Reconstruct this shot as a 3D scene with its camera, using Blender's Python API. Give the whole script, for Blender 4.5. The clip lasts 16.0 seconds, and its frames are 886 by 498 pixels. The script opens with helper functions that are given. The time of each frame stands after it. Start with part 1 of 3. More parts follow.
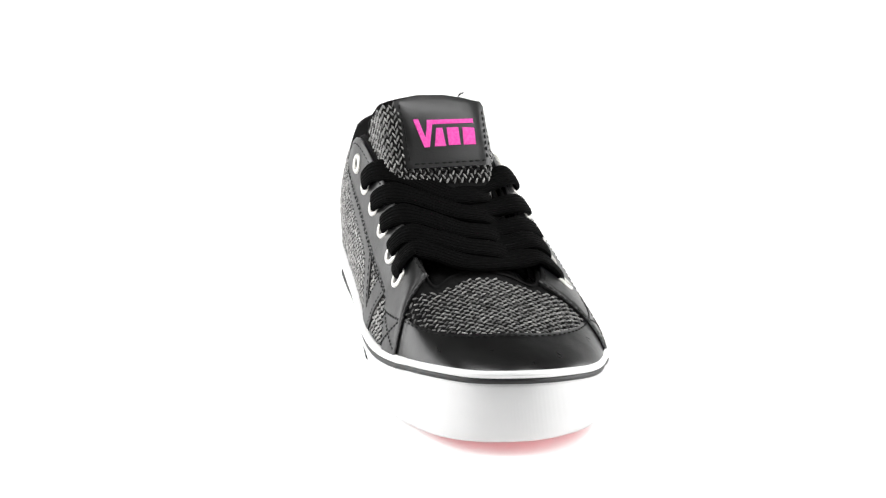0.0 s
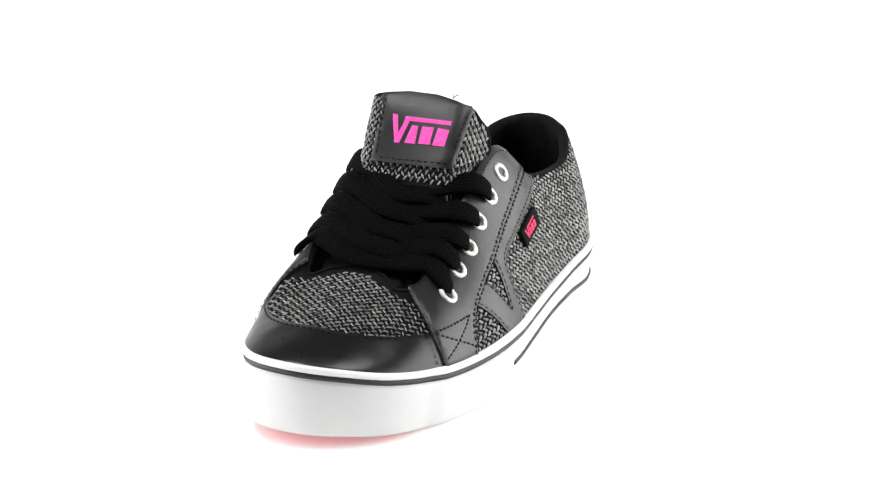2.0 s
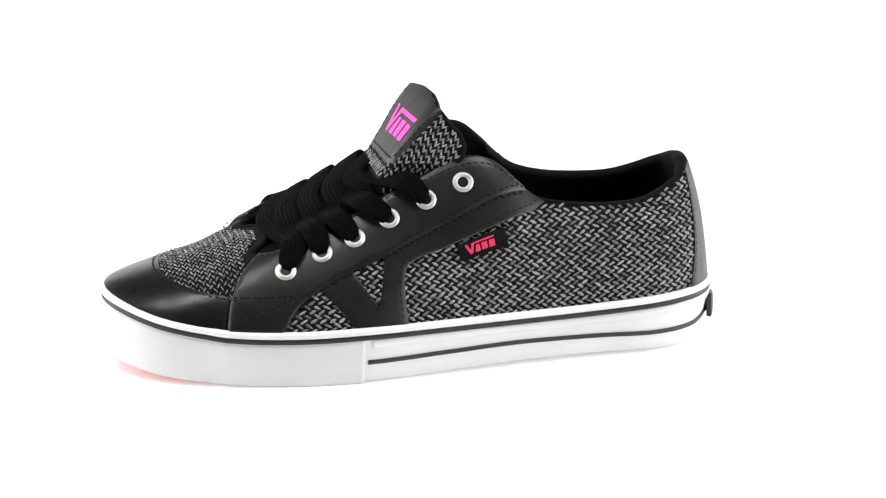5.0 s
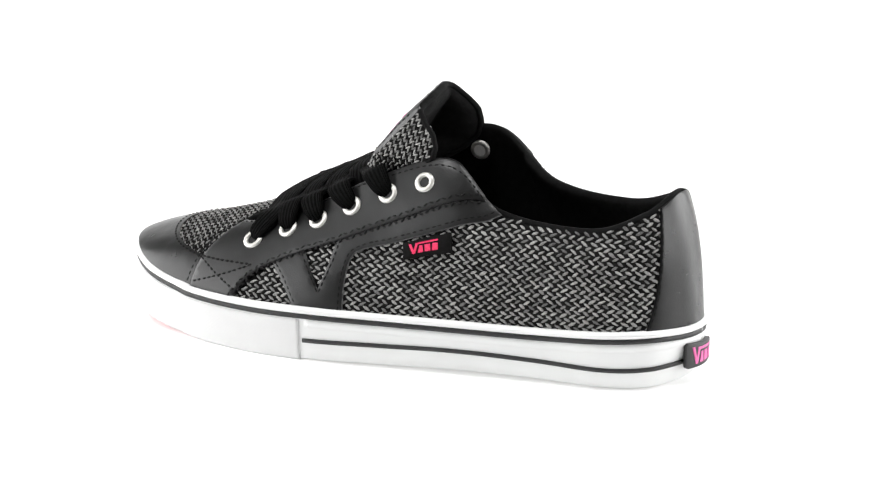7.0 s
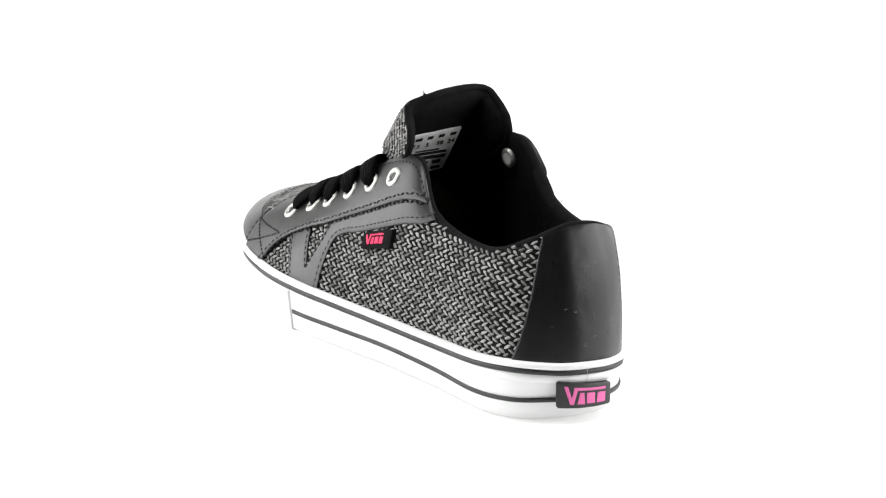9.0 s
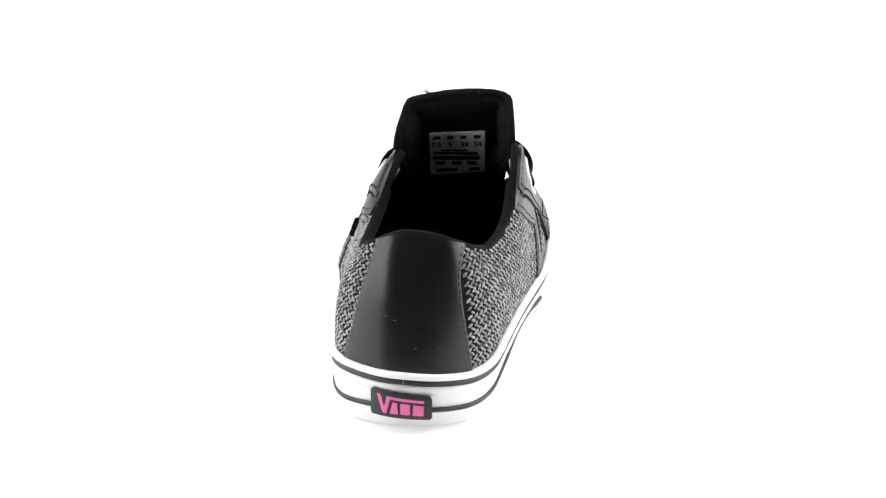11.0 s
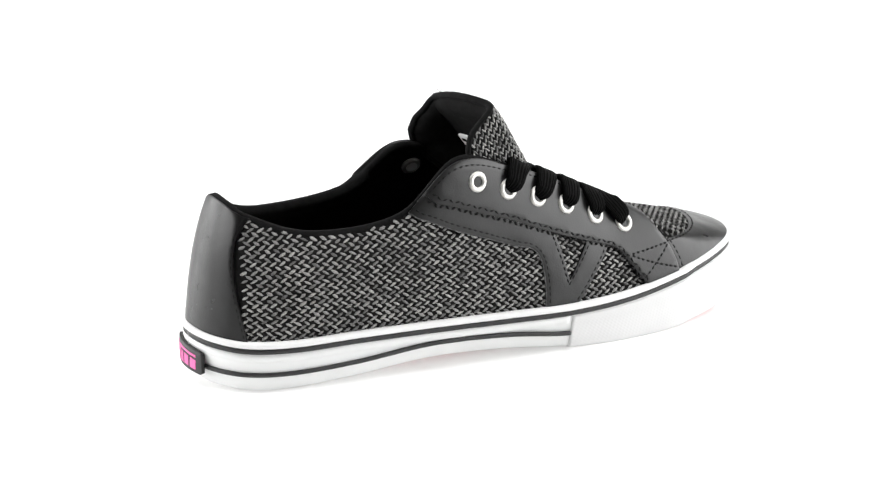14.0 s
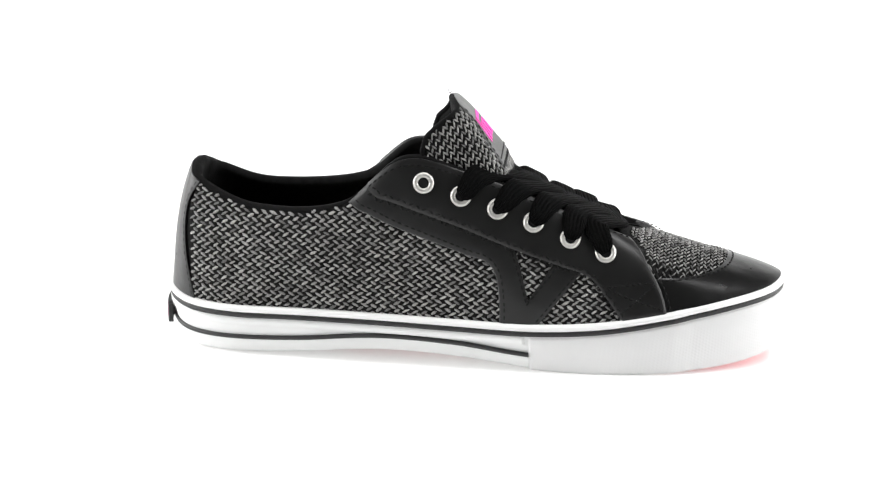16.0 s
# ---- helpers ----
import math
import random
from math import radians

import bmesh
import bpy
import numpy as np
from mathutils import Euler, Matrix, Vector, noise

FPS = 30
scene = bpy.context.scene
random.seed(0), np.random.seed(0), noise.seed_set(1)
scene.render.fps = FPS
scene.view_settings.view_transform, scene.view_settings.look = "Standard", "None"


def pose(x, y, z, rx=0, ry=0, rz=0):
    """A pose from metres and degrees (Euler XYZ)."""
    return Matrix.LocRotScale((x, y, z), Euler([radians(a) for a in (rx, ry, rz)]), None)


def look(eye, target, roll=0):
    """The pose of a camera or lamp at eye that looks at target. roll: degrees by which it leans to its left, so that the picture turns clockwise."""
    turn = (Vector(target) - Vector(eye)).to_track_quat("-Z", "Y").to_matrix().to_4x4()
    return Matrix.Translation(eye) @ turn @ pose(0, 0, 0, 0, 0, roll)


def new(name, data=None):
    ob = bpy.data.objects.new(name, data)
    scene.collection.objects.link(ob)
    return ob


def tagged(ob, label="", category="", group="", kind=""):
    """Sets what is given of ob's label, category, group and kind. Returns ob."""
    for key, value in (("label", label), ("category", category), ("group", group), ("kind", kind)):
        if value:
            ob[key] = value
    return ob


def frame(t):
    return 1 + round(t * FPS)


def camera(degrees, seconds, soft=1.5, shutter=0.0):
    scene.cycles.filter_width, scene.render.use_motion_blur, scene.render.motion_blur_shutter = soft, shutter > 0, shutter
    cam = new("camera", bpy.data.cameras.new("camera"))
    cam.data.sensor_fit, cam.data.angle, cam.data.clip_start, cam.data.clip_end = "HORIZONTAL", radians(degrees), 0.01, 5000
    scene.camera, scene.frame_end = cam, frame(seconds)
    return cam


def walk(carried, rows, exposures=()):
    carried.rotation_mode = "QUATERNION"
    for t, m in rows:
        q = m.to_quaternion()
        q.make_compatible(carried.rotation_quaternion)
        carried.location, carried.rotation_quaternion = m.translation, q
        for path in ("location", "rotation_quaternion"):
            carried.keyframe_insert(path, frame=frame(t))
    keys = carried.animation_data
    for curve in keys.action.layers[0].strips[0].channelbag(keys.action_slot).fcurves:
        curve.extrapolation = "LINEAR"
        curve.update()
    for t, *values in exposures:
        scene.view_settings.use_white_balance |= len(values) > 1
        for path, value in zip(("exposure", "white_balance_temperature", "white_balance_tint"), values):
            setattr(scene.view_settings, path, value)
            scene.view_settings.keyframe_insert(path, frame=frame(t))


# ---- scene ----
from mathutils import geometry

cam = camera(20.116, 16.0, soft=1.25)
EYE, PITCH, YAW = Vector((0, -1.0724, 0.354)), radians(16.205), radians(0.02)
AHEAD = Vector((math.sin(YAW) * math.cos(PITCH), math.cos(YAW) * math.cos(PITCH), -math.sin(PITCH)))
STAND = look(EYE, EYE + AHEAD, 0.157)
walk(cam, [(0.0, STAND), (16.0, STAND)])

# ---- light: a backlit white table and sweep, two softboxes overhead, one on each side, a dim room behind the camera ----
world = bpy.data.worlds.new("studio")
scene.world = world
world.use_nodes = True
world.node_tree.nodes["Background"].inputs[0].default_value = (1.0, 0.995, 0.985, 1)
world.node_tree.nodes["Background"].inputs[1].default_value = 0.08


def softbox(name, eye, target, sx, sy, watts):
    lamp = bpy.data.lights.new(name, "AREA")
    lamp.shape, lamp.size, lamp.size_y, lamp.energy = "RECTANGLE", sx, sy, watts
    ob = new(name, lamp)
    ob.matrix_world = look(eye, target)
    return ob


for x in (-0.5, 0.5):
    softbox("softbox_overhead", (x, -0.15, 1.35), (x * 0.7, -0.1, 0), 0.34, 0.5, 8)
# added unseen fill that whitens the far sheet, turned away from the shoe
softbox("backdrop_fill", (0, 0.95, 1.6), (0, 2.4, 1.0), 3.2, 0.9, 40)
for x, watts in ((-1.5, 43), (1.5, 41)):
    softbox("softbox_side", (x, 0.05, 0.54), (0, 0.05, 0.52), 2.4, 1.0, watts)
scene.view_settings.exposure = 0.0


# ---- materials ----
class Nodes:
    """Short hand for a node material round one Principled BSDF."""

    def __init__(self, name, rough=0.5, metal=0.0):
        self.mat = bpy.data.materials.new(name)
        self.mat.use_nodes = True
        self.tree = self.mat.node_tree
        self.bsdf = self.tree.nodes["Principled BSDF"]
        self.bsdf.inputs["Roughness"].default_value = rough
        self.bsdf.inputs["Metallic"].default_value = metal
        self.coord = self.tree.nodes.new("ShaderNodeTexCoord")

    def add(self, kind, **sockets):
        node = self.tree.nodes.new(kind)
        for key, value in sockets.items():
            node.inputs[key.replace("_", " ")].default_value = value
        return node

    def link(self, a, b):
        self.tree.links.new(a, b)

    def noise(self, scale, detail=4.0, rough=0.55):
        node = self.add("ShaderNodeTexNoise", Scale=scale, Detail=detail, Roughness=rough)
        self.link(self.coord.outputs["Object"], node.inputs["Vector"])
        return node.outputs["Fac"]

    def ramp(self, fac, stops):
        node = self.tree.nodes.new("ShaderNodeValToRGB")
        els = node.color_ramp.elements
        while len(els) < len(stops):
            els.new(0.5)
        for el, (at, col) in zip(els, stops):
            el.position, el.color = at, (*col, 1) if len(col) == 3 else col
        self.link(fac, node.inputs[0])
        return node.outputs[0]

    def colour(self, out):
        self.link(out, self.bsdf.inputs["Base Color"])

    def roughness(self, fac, low, high):
        node = self.add("ShaderNodeMapRange", To_Min=low, To_Max=high)
        self.link(fac, node.inputs[0])
        self.link(node.outputs[0], self.bsdf.inputs["Roughness"])

    def bump(self, fac, strength, distance):
        node = self.add("ShaderNodeBump", Strength=strength, Distance=distance)
        self.link(fac, node.inputs["Height"])
        if self.bsdf.inputs["Normal"].links:
            self.link(self.bsdf.inputs["Normal"].links[0].from_socket, node.inputs["Normal"])
        self.link(node.outputs[0], self.bsdf.inputs["Normal"])


def grey(v, w=0.0):
    return (v, v * (1 - w * 0.3), v * (1 - w))


def leather(name, low, high, rough, gloss):
    n = Nodes(name, rough)
    n.colour(n.ramp(n.noise(60, 5), [(0.3, grey(low)), (0.7, grey(high))]))
    n.roughness(n.noise(140, 3), rough - 0.06, rough + 0.08)
    cells = n.add("ShaderNodeTexVoronoi", Scale=1400.0)
    n.link(n.coord.outputs["Object"], cells.inputs["Vector"])
    n.bump(cells.outputs["Distance"], 0.14, 0.0002)
    n.bump(n.noise(50, 2.5), 0.45, 0.0012)
    n.bsdf.inputs["Specular IOR Level"].default_value = gloss
    return n.mat


def cloth(name, low, high, scale, rough=0.9):
    n = Nodes(name, rough)
    n.colour(n.ramp(n.noise(scale, 4), [(0.35, grey(low)), (0.65, grey(high))]))
    n.bump(n.noise(scale * 3, 3), 0.5, 0.0004)
    n.bsdf.inputs["Specular IOR Level"].default_value = 0.15
    return n.mat


def yarn(name, dark, light):
    """Wool yarn: each stitch has its own grey, mottled along its fibres."""
    n = Nodes(name, 0.9)
    geo = n.tree.nodes.new("ShaderNodeNewGeometry")
    base = n.ramp(geo.outputs["Random Per Island"], [(0.0, grey(dark, 0.02)), (0.35, grey((dark + light) / 2, 0.03)), (1.0, grey(light, 0.04))])
    fibres = n.ramp(n.noise(2200, 3), [(0.35, grey(0.45)), (0.7, grey(1.15))])
    mix = n.tree.nodes.new("ShaderNodeMix")
    mix.data_type, mix.blend_type = "RGBA", "MULTIPLY"
    mix.inputs[0].default_value = 1.0
    n.link(base, mix.inputs[6])
    n.link(fibres, mix.inputs[7])
    n.colour(mix.outputs[2])
    n.bump(n.noise(3000, 2), 0.5, 0.0003)
    n.bsdf.inputs["Specular IOR Level"].default_value = 0.1
    return n.mat


def rubber(name, col, rough, dirt=0.04):
    n = Nodes(name, rough)
    n.colour(n.ramp(n.noise(35, 6), [(0.3, tuple(c * (1 - dirt) for c in col)), (0.6, col)]))
    n.roughness(n.noise(90, 3), rough - 0.06, rough + 0.1)
    n.bump(n.noise(500, 2), 0.06, 0.0003)
    return n.mat


def bumper_rubber():
    """White rubber with a fine pressed diamond grain."""
    n = Nodes("bumper rubber", 0.5)
    n.colour(n.ramp(n.noise(35, 6), [(0.3, grey(0.63)), (0.6, grey(0.67))]))
    waves = []
    for turn in (0.7, -0.7):
        m = n.add("ShaderNodeMapping", Rotation=(turn, turn, turn))
        n.link(n.coord.outputs["Object"], m.inputs["Vector"])
        w = n.add("ShaderNodeTexWave", Scale=260.0)
        n.link(m.outputs[0], w.inputs["Vector"])
        waves.append(w.outputs["Fac"])
    for w in waves:
        n.bump(w, 0.07, 0.0004)
    return n.mat


def ribbed(name):
    """Black cotton lace, woven along its length (its own u runs across)."""
    n = Nodes(name, 0.8)
    uv = n.tree.nodes.new("ShaderNodeUVMap")
    n.colour(n.ramp(n.noise(700, 4), [(0.3, grey(0.0012)), (0.7, grey(0.003))]))
    m = n.add("ShaderNodeMapping", Scale=(9.0, 60.0, 1.0))
    n.link(uv.outputs[0], m.inputs["Vector"])
    w = n.add("ShaderNodeTexWave", Scale=0.32, Distortion=0.6)
    n.link(m.outputs[0], w.inputs["Vector"])
    n.bump(w.outputs["Fac"], 0.7, 0.0006)
    n.bump(n.noise(2500, 2), 0.4, 0.0003)
    n.bsdf.inputs["Specular IOR Level"].default_value = 0.04
    return n.mat


LEATHER = leather("black leather", 0.004, 0.008, 0.36, 0.46)
CAP_LEATHER = leather("smooth black leather", 0.003, 0.006, 0.29, 0.36)
CLOTH = cloth("dark wool ground", 0.003, 0.008, 500)
LINING = cloth("black lining", 0.002, 0.005, 300)
YARN_LIGHT = yarn("grey yarn", 0.17, 0.54)
YARN_DARK = yarn("black yarn", 0.005, 0.016)
# the highlight on cut edges is put into this pale grey; lint shares it
RAW_EDGE = cloth("raw leather edge", 0.05, 0.12, 700)
THREAD = cloth("black thread", 0.006, 0.012, 900, 0.7)
LACE = ribbed("black lace")
WHITE = rubber("white rubber", (0.75, 0.755, 0.752), 0.42)
PIPING = rubber("white rubber edge", (0.82, 0.82, 0.815), 0.38, 0.02)
BLACK = rubber("black rubber", (0.014, 0.014, 0.0145), 0.5, 0.15)
BUMPER = bumper_rubber()
PINK = rubber("red pink rubber", (0.68, 0.015, 0.045), 0.45)
PINK_THREAD = cloth("pink embroidery", 0.5, 0.6, 900, 0.6)
for el, c in zip(PINK_THREAD.node_tree.nodes["Color Ramp"].color_ramp.elements, ((0.86, 0.07, 0.42, 1), (0.95, 0.13, 0.52, 1))):
    el.color = c
RED_THREAD = cloth("red pink embroidery", 0.5, 0.6, 900, 0.6)
for el, c in zip(RED_THREAD.node_tree.nodes["Color Ramp"].color_ramp.elements, ((0.72, 0.03, 0.10, 1), (0.85, 0.06, 0.16, 1))):
    el.color = c
PINK_PAINT = rubber("pink rubber print", (0.72, 0.13, 0.36), 0.5, 0.1)
STEEL = Nodes("nickel", 0.52, 1.0)
STEEL.colour(STEEL.ramp(STEEL.noise(300), [(0.3, (0.56, 0.55, 0.52)), (0.7, (0.68, 0.67, 0.64))]))
STEEL = STEEL.mat
# pale colour standing in for the bright table behind the open eyelets
HOLE_LIGHT = rubber("painted light through hole", (0.82, 0.81, 0.79), 0.4, 0.05)
PAPER = cloth("white woven label", 0.78, 0.84, 400)
INK = cloth("black ink", 0.02, 0.03, 400)
ROOM = rubber("dark floor paint", (0.06, 0.06, 0.062), 0.6, 0.3)
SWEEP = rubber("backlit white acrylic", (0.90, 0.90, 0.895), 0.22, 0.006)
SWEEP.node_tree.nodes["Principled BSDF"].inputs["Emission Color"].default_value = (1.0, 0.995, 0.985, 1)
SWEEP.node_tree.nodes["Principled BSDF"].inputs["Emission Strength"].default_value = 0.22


# ---- mesh helpers ----
def part(name, bm, material, parent=None, label="", smooth=True):
    me = bpy.data.meshes.new(name)
    bm.to_mesh(me)
    bm.free()
    me.materials.append(material)
    for f in me.polygons:
        f.use_smooth = smooth
    ob = new(name, me)
    ob.parent = parent
    return tagged(ob, label) if label else ob


def raw(name, verts, faces, material, parent=None, label="", smooth=True):
    me = bpy.data.meshes.new(name)
    me.from_pydata([tuple(map(float, v)) for v in verts], [], faces)
    me.materials.append(material)
    for f in me.polygons:
        f.use_smooth = smooth
    ob = new(name, me)
    ob.parent = parent
    return tagged(ob, label) if label else ob


def strip(profiles, closed_ring, closed_profile=False):
    """Quads over a row of equal profiles: verts, faces."""
    a = np.asarray(profiles)
    n, k = a.shape[:2]
    faces = []
    for i in range(n if closed_ring else n - 1):
        for j in range(k if closed_profile else k - 1):
            p, q = i, (i + 1) % n
            r, t = j, (j + 1) % k
            faces.append((p * k + r, q * k + r, q * k + t, p * k + t))
    if closed_profile and not closed_ring:
        faces.append(tuple(range(k - 1, -1, -1)))
        faces.append(tuple((n - 1) * k + j for j in range(k)))
    return a.reshape(-1, 3), faces


def curve_through(ctrl, n):
    """Open smooth curve through control rows, n samples a span."""
    c = np.asarray(ctrl, float)
    c = np.vstack([2 * c[0] - c[1], c, 2 * c[-1] - c[-2]])
    out = []
    for a, b, d, e in zip(c, c[1:], c[2:], c[3:]):
        for u in np.arange(n) / n:
            out.append(.5 * (2 * b + (d - a) * u + (2 * a - 5 * b + 4 * d - e) * u ** 2 + (3 * b - a - 3 * d + e) * u ** 3))
    out.append(c[-2])
    return np.array(out)


# ---- the studio: a white sheet that sweeps up behind, on a dark floor ----
def studio_sweep():
    prof = [(-0.25, 0.0), (1.6, 0.0)]
    prof += [(1.6 + 1.0 * math.sin(a), 1.0 - 1.0 * math.cos(a)) for a in np.linspace(0.08, math.pi / 2, 16)] + [(2.6, 1.6)]
    back = [(2.606, 1.6)] + [(1.6 + 1.006 * math.sin(a), 1.0 - 1.006 * math.cos(a)) for a in np.linspace(math.pi / 2, 0.08, 16)] + [(1.6, -.006), (-0.25, -.006)]
    rows = [[(x, y, z) for y, z in prof + back] for x in (-2.2, 2.2)]
    v, f = strip(rows, False, True)
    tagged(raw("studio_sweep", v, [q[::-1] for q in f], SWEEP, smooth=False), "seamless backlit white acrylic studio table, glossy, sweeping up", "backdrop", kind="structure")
    v = [(-8, -8, -.007), (8, -8, -.007), (8, 8, -.007), (-8, 8, -.007)]
    tagged(raw("floor", v, [(0, 1, 2, 3)], ROOM), "dark grey painted studio floor under the white sheet", "floor", kind="structure")


studio_sweep()

# ---- the form of the upper ----
# plan of the sole edge (x to the toe, y to the left), height of its top edge, height of its bottom, tuck of the bottom
RIM = np.array([
 (.1518,.0047,.0355,.0058,.002),(.1455,.0225,.0335,.0050,.002),(.1285,.0386,.0292,.0028,.002),(.1030,.0486,.0257,.0008,.003),
 (.0727,.0535,.0245,.0000,.002),(.0411,.0539,.0247,.0000,.002),(.0078,.0491,.0245,.0006,.002),(-.0268,.0434,.0243,.0012,.002),
 (-.0611,.0386,.0245,.0010,.002),(-.0902,.0358,.0258,.0004,.002),(-.1091,.0286,.0268,.0004,.003),(-.1201,.0142,.0262,.0010,.004),
 (-.1233,.0014,.0258,.0014,.004),(-.1199,-.0134,.0245,.0010,.004),(-.1085,-.0259,.0230,.0004,.003),(-.0891,-.0325,.0225,.0004,.003),
 (-.0594,-.0350,.0228,.0020,.003),(-.0246,-.0372,.0225,.0046,.004),(.0103,-.0400,.0220,.0034,.005),(.0440,-.0425,.0218,.0006,.004),
 (.0749,-.0423,.0240,.0000,.003),(.1047,-.0389,.0290,.0008,.003),(.1298,-.0293,.0330,.0028,.002),(.1464,-.0152,.0350,.0050,.002)])
# edge of the opening: throat, eyelet rows, collar
TOP = np.array([
 (.0785,-.0005,.0550),(.0815,.0112,.0532),(.0880,.0200,.0502),(.0790,.0260,.0510),
 (.0630,.0240,.0572),(.0470,.0225,.0635),(.0170,.0205,.0790),(-.0130,.0180,.0880),
 (-.0385,.0240,.0702),(-.0800,.0245,.0664),(-.1020,.0180,.0740),(-.1085,.0095,.0785),
 (-.1100,.0020,.0805),(-.1098,-.0090,.0797),(-.1045,-.0200,.0755),(-.0790,-.0285,.0672),
 (-.0410,-.0335,.0706),(-.0130,-.0340,.0918),(.0160,-.0305,.0850),(.0460,-.0265,.0725),
 (.0630,-.0250,.0645),(.0790,-.0240,.0575),(.0880,-.0205,.0520),(.0815,-.0118,.0540)])
# bulge of the wall: rise and swell of its two inner points
BULGE = np.array([(.10,.0032,.000,.58,.0008,.0),(.10,.0032,.000,.58,.0012,.0)]+[(.15,.005,.0005,.62,.003,.0005)]+[(.25,.006,.001,.68,.003,.002)]*2+[(.25,.007,.002,.68,.006,.003)]*2+[(.3,.0,.005,.68,.0,.0095)]
 +[(.33,.0,.005,.68,.0,.008)]+[(.33,.0,.004,.68,.0,.0065)]+[(.33,.0,.002,.68,.0,.0035)]*3+[(.33,.0,.002,.68,.0,.005)]*4+[(.3,.0,.004,.68,.0,.004)]+[(.28,.004,.0035,.68,.004,.005)]*2+[(.28,.003,.002,.68,.003,.003)]+[(.2,.006,.001,.66,.004,.002)]+[(.14,.0035,.000,.62,.0012,.000)]+[(.10,.0028,.000,.58,.0002,.0)])
def ring(ctrl, n):
    """closed smooth curve through rows of control values, n samples a span"""
    c = np.asarray(ctrl, float); u = (np.arange(n)/n)[None,:,None]
    a,b,d,e = (np.roll(c,k,0)[:,None] for k in (1,0,-1,-2))
    return (.5*(2*b+(d-a)*u+(2*a-5*b+4*d-e)*u**2+(3*b-a-3*d+e)*u**3)).reshape(-1, c.shape[1])
SPAN, ROWS = 20, 40
def outward(xy):
    d = np.roll(xy,-1,0)-np.roll(xy,1,0); n = np.stack([d[:,1],-d[:,0]],1)
    return n/np.linalg.norm(n,axis=1,keepdims=True)
def upper_grid():
    rim, top, bul = ring(RIM,SPAN), ring(TOP,SPAN), ring(BULGE,SPAN)
    out = outward(rim[:,:2])
    round_toe = np.abs((np.arange(len(rim))/SPAN+12) % 24-12)
    inset = np.interp(round_toe, [2.6, 4.0], [.0012, .0022])[:,None]
    foot = np.column_stack([rim[:,:2]-out*inset, rim[:,2]-.001])
    o3 = np.column_stack([out, np.zeros(len(out))]); up = np.array([0,0,1.])
    p1 = foot+(top-foot)*bul[:,0:1]+up*bul[:,1:2]+o3*bul[:,2:3]
    p2 = foot+(top-foot)*bul[:,3:4]+up*bul[:,4:5]+o3*bul[:,5:6]
    h = np.linspace(0,1,ROWS+1)[None,:,None]
    g = foot[:,None]*(1-h)**3+3*p1[:,None]*h*(1-h)**2+3*p2[:,None]*h*h*(1-h)+top[:,None]*h**3
    return g   # [s, h, 3]
GRID = upper_grid()
def normals(g):
    ds = np.roll(g,-1,0)-np.roll(g,1,0); dh = np.gradient(g,axis=1)
    n = np.cross(ds,dh); return n/np.linalg.norm(n,axis=2,keepdims=True)
NORM = normals(GRID)

UNIT_S, UNIT_H = .030, .058   # rough size of one step of s and of h on the shoe, in metres


def on_upper(s, h, lift=0.0):
    """Place and normal on the outside of the upper: s round the shoe (0 toe, 6 left, 12 heel, 18 right), h from sole to opening."""
    n = len(GRID)
    a, b = (s * SPAN) % n, min(max(h, 0.0), 1.0) * ROWS
    i, j = int(a) % n, min(int(b), ROWS - 1)
    u, v = a - int(a), b - j
    k = (i + 1) % n
    w = ((1 - u) * (1 - v), u * (1 - v), (1 - u) * v, u * v)
    p = GRID[i, j] * w[0] + GRID[k, j] * w[1] + GRID[i, j + 1] * w[2] + GRID[k, j + 1] * w[3]
    m = NORM[i, j] * w[0] + NORM[k, j] * w[1] + NORM[i, j + 1] * w[2] + NORM[k, j + 1] * w[3]
    m = m / np.linalg.norm(m)
    return p + m * lift, m


def path(points, step=.0015):
    """Resamples a polyline of (s, h) into even small steps of about step metres."""
    out = []
    for (s0, h0), (s1, h1) in zip(points, points[1:]):
        n = max(1, int(math.hypot((s1 - s0) * UNIT_S, (h1 - h0) * UNIT_H) / step))
        out += [(s0 + (s1 - s0) * k / n, h0 + (h1 - h0) * k / n) for k in range(n)]
    return out + [points[-1]]


def smooth_path(points, n=8):
    return [tuple(p) for p in curve_through(points, n)]


def inside(poly, x, y):
    hit = False
    for (x0, y0), (x1, y1) in zip(poly, poly[1:] + poly[:1]):
        if (y0 > y) != (y1 > y) and x < (x1 - x0) * (y - y0) / (y1 - y0) + x0:
            hit = not hit
    return hit


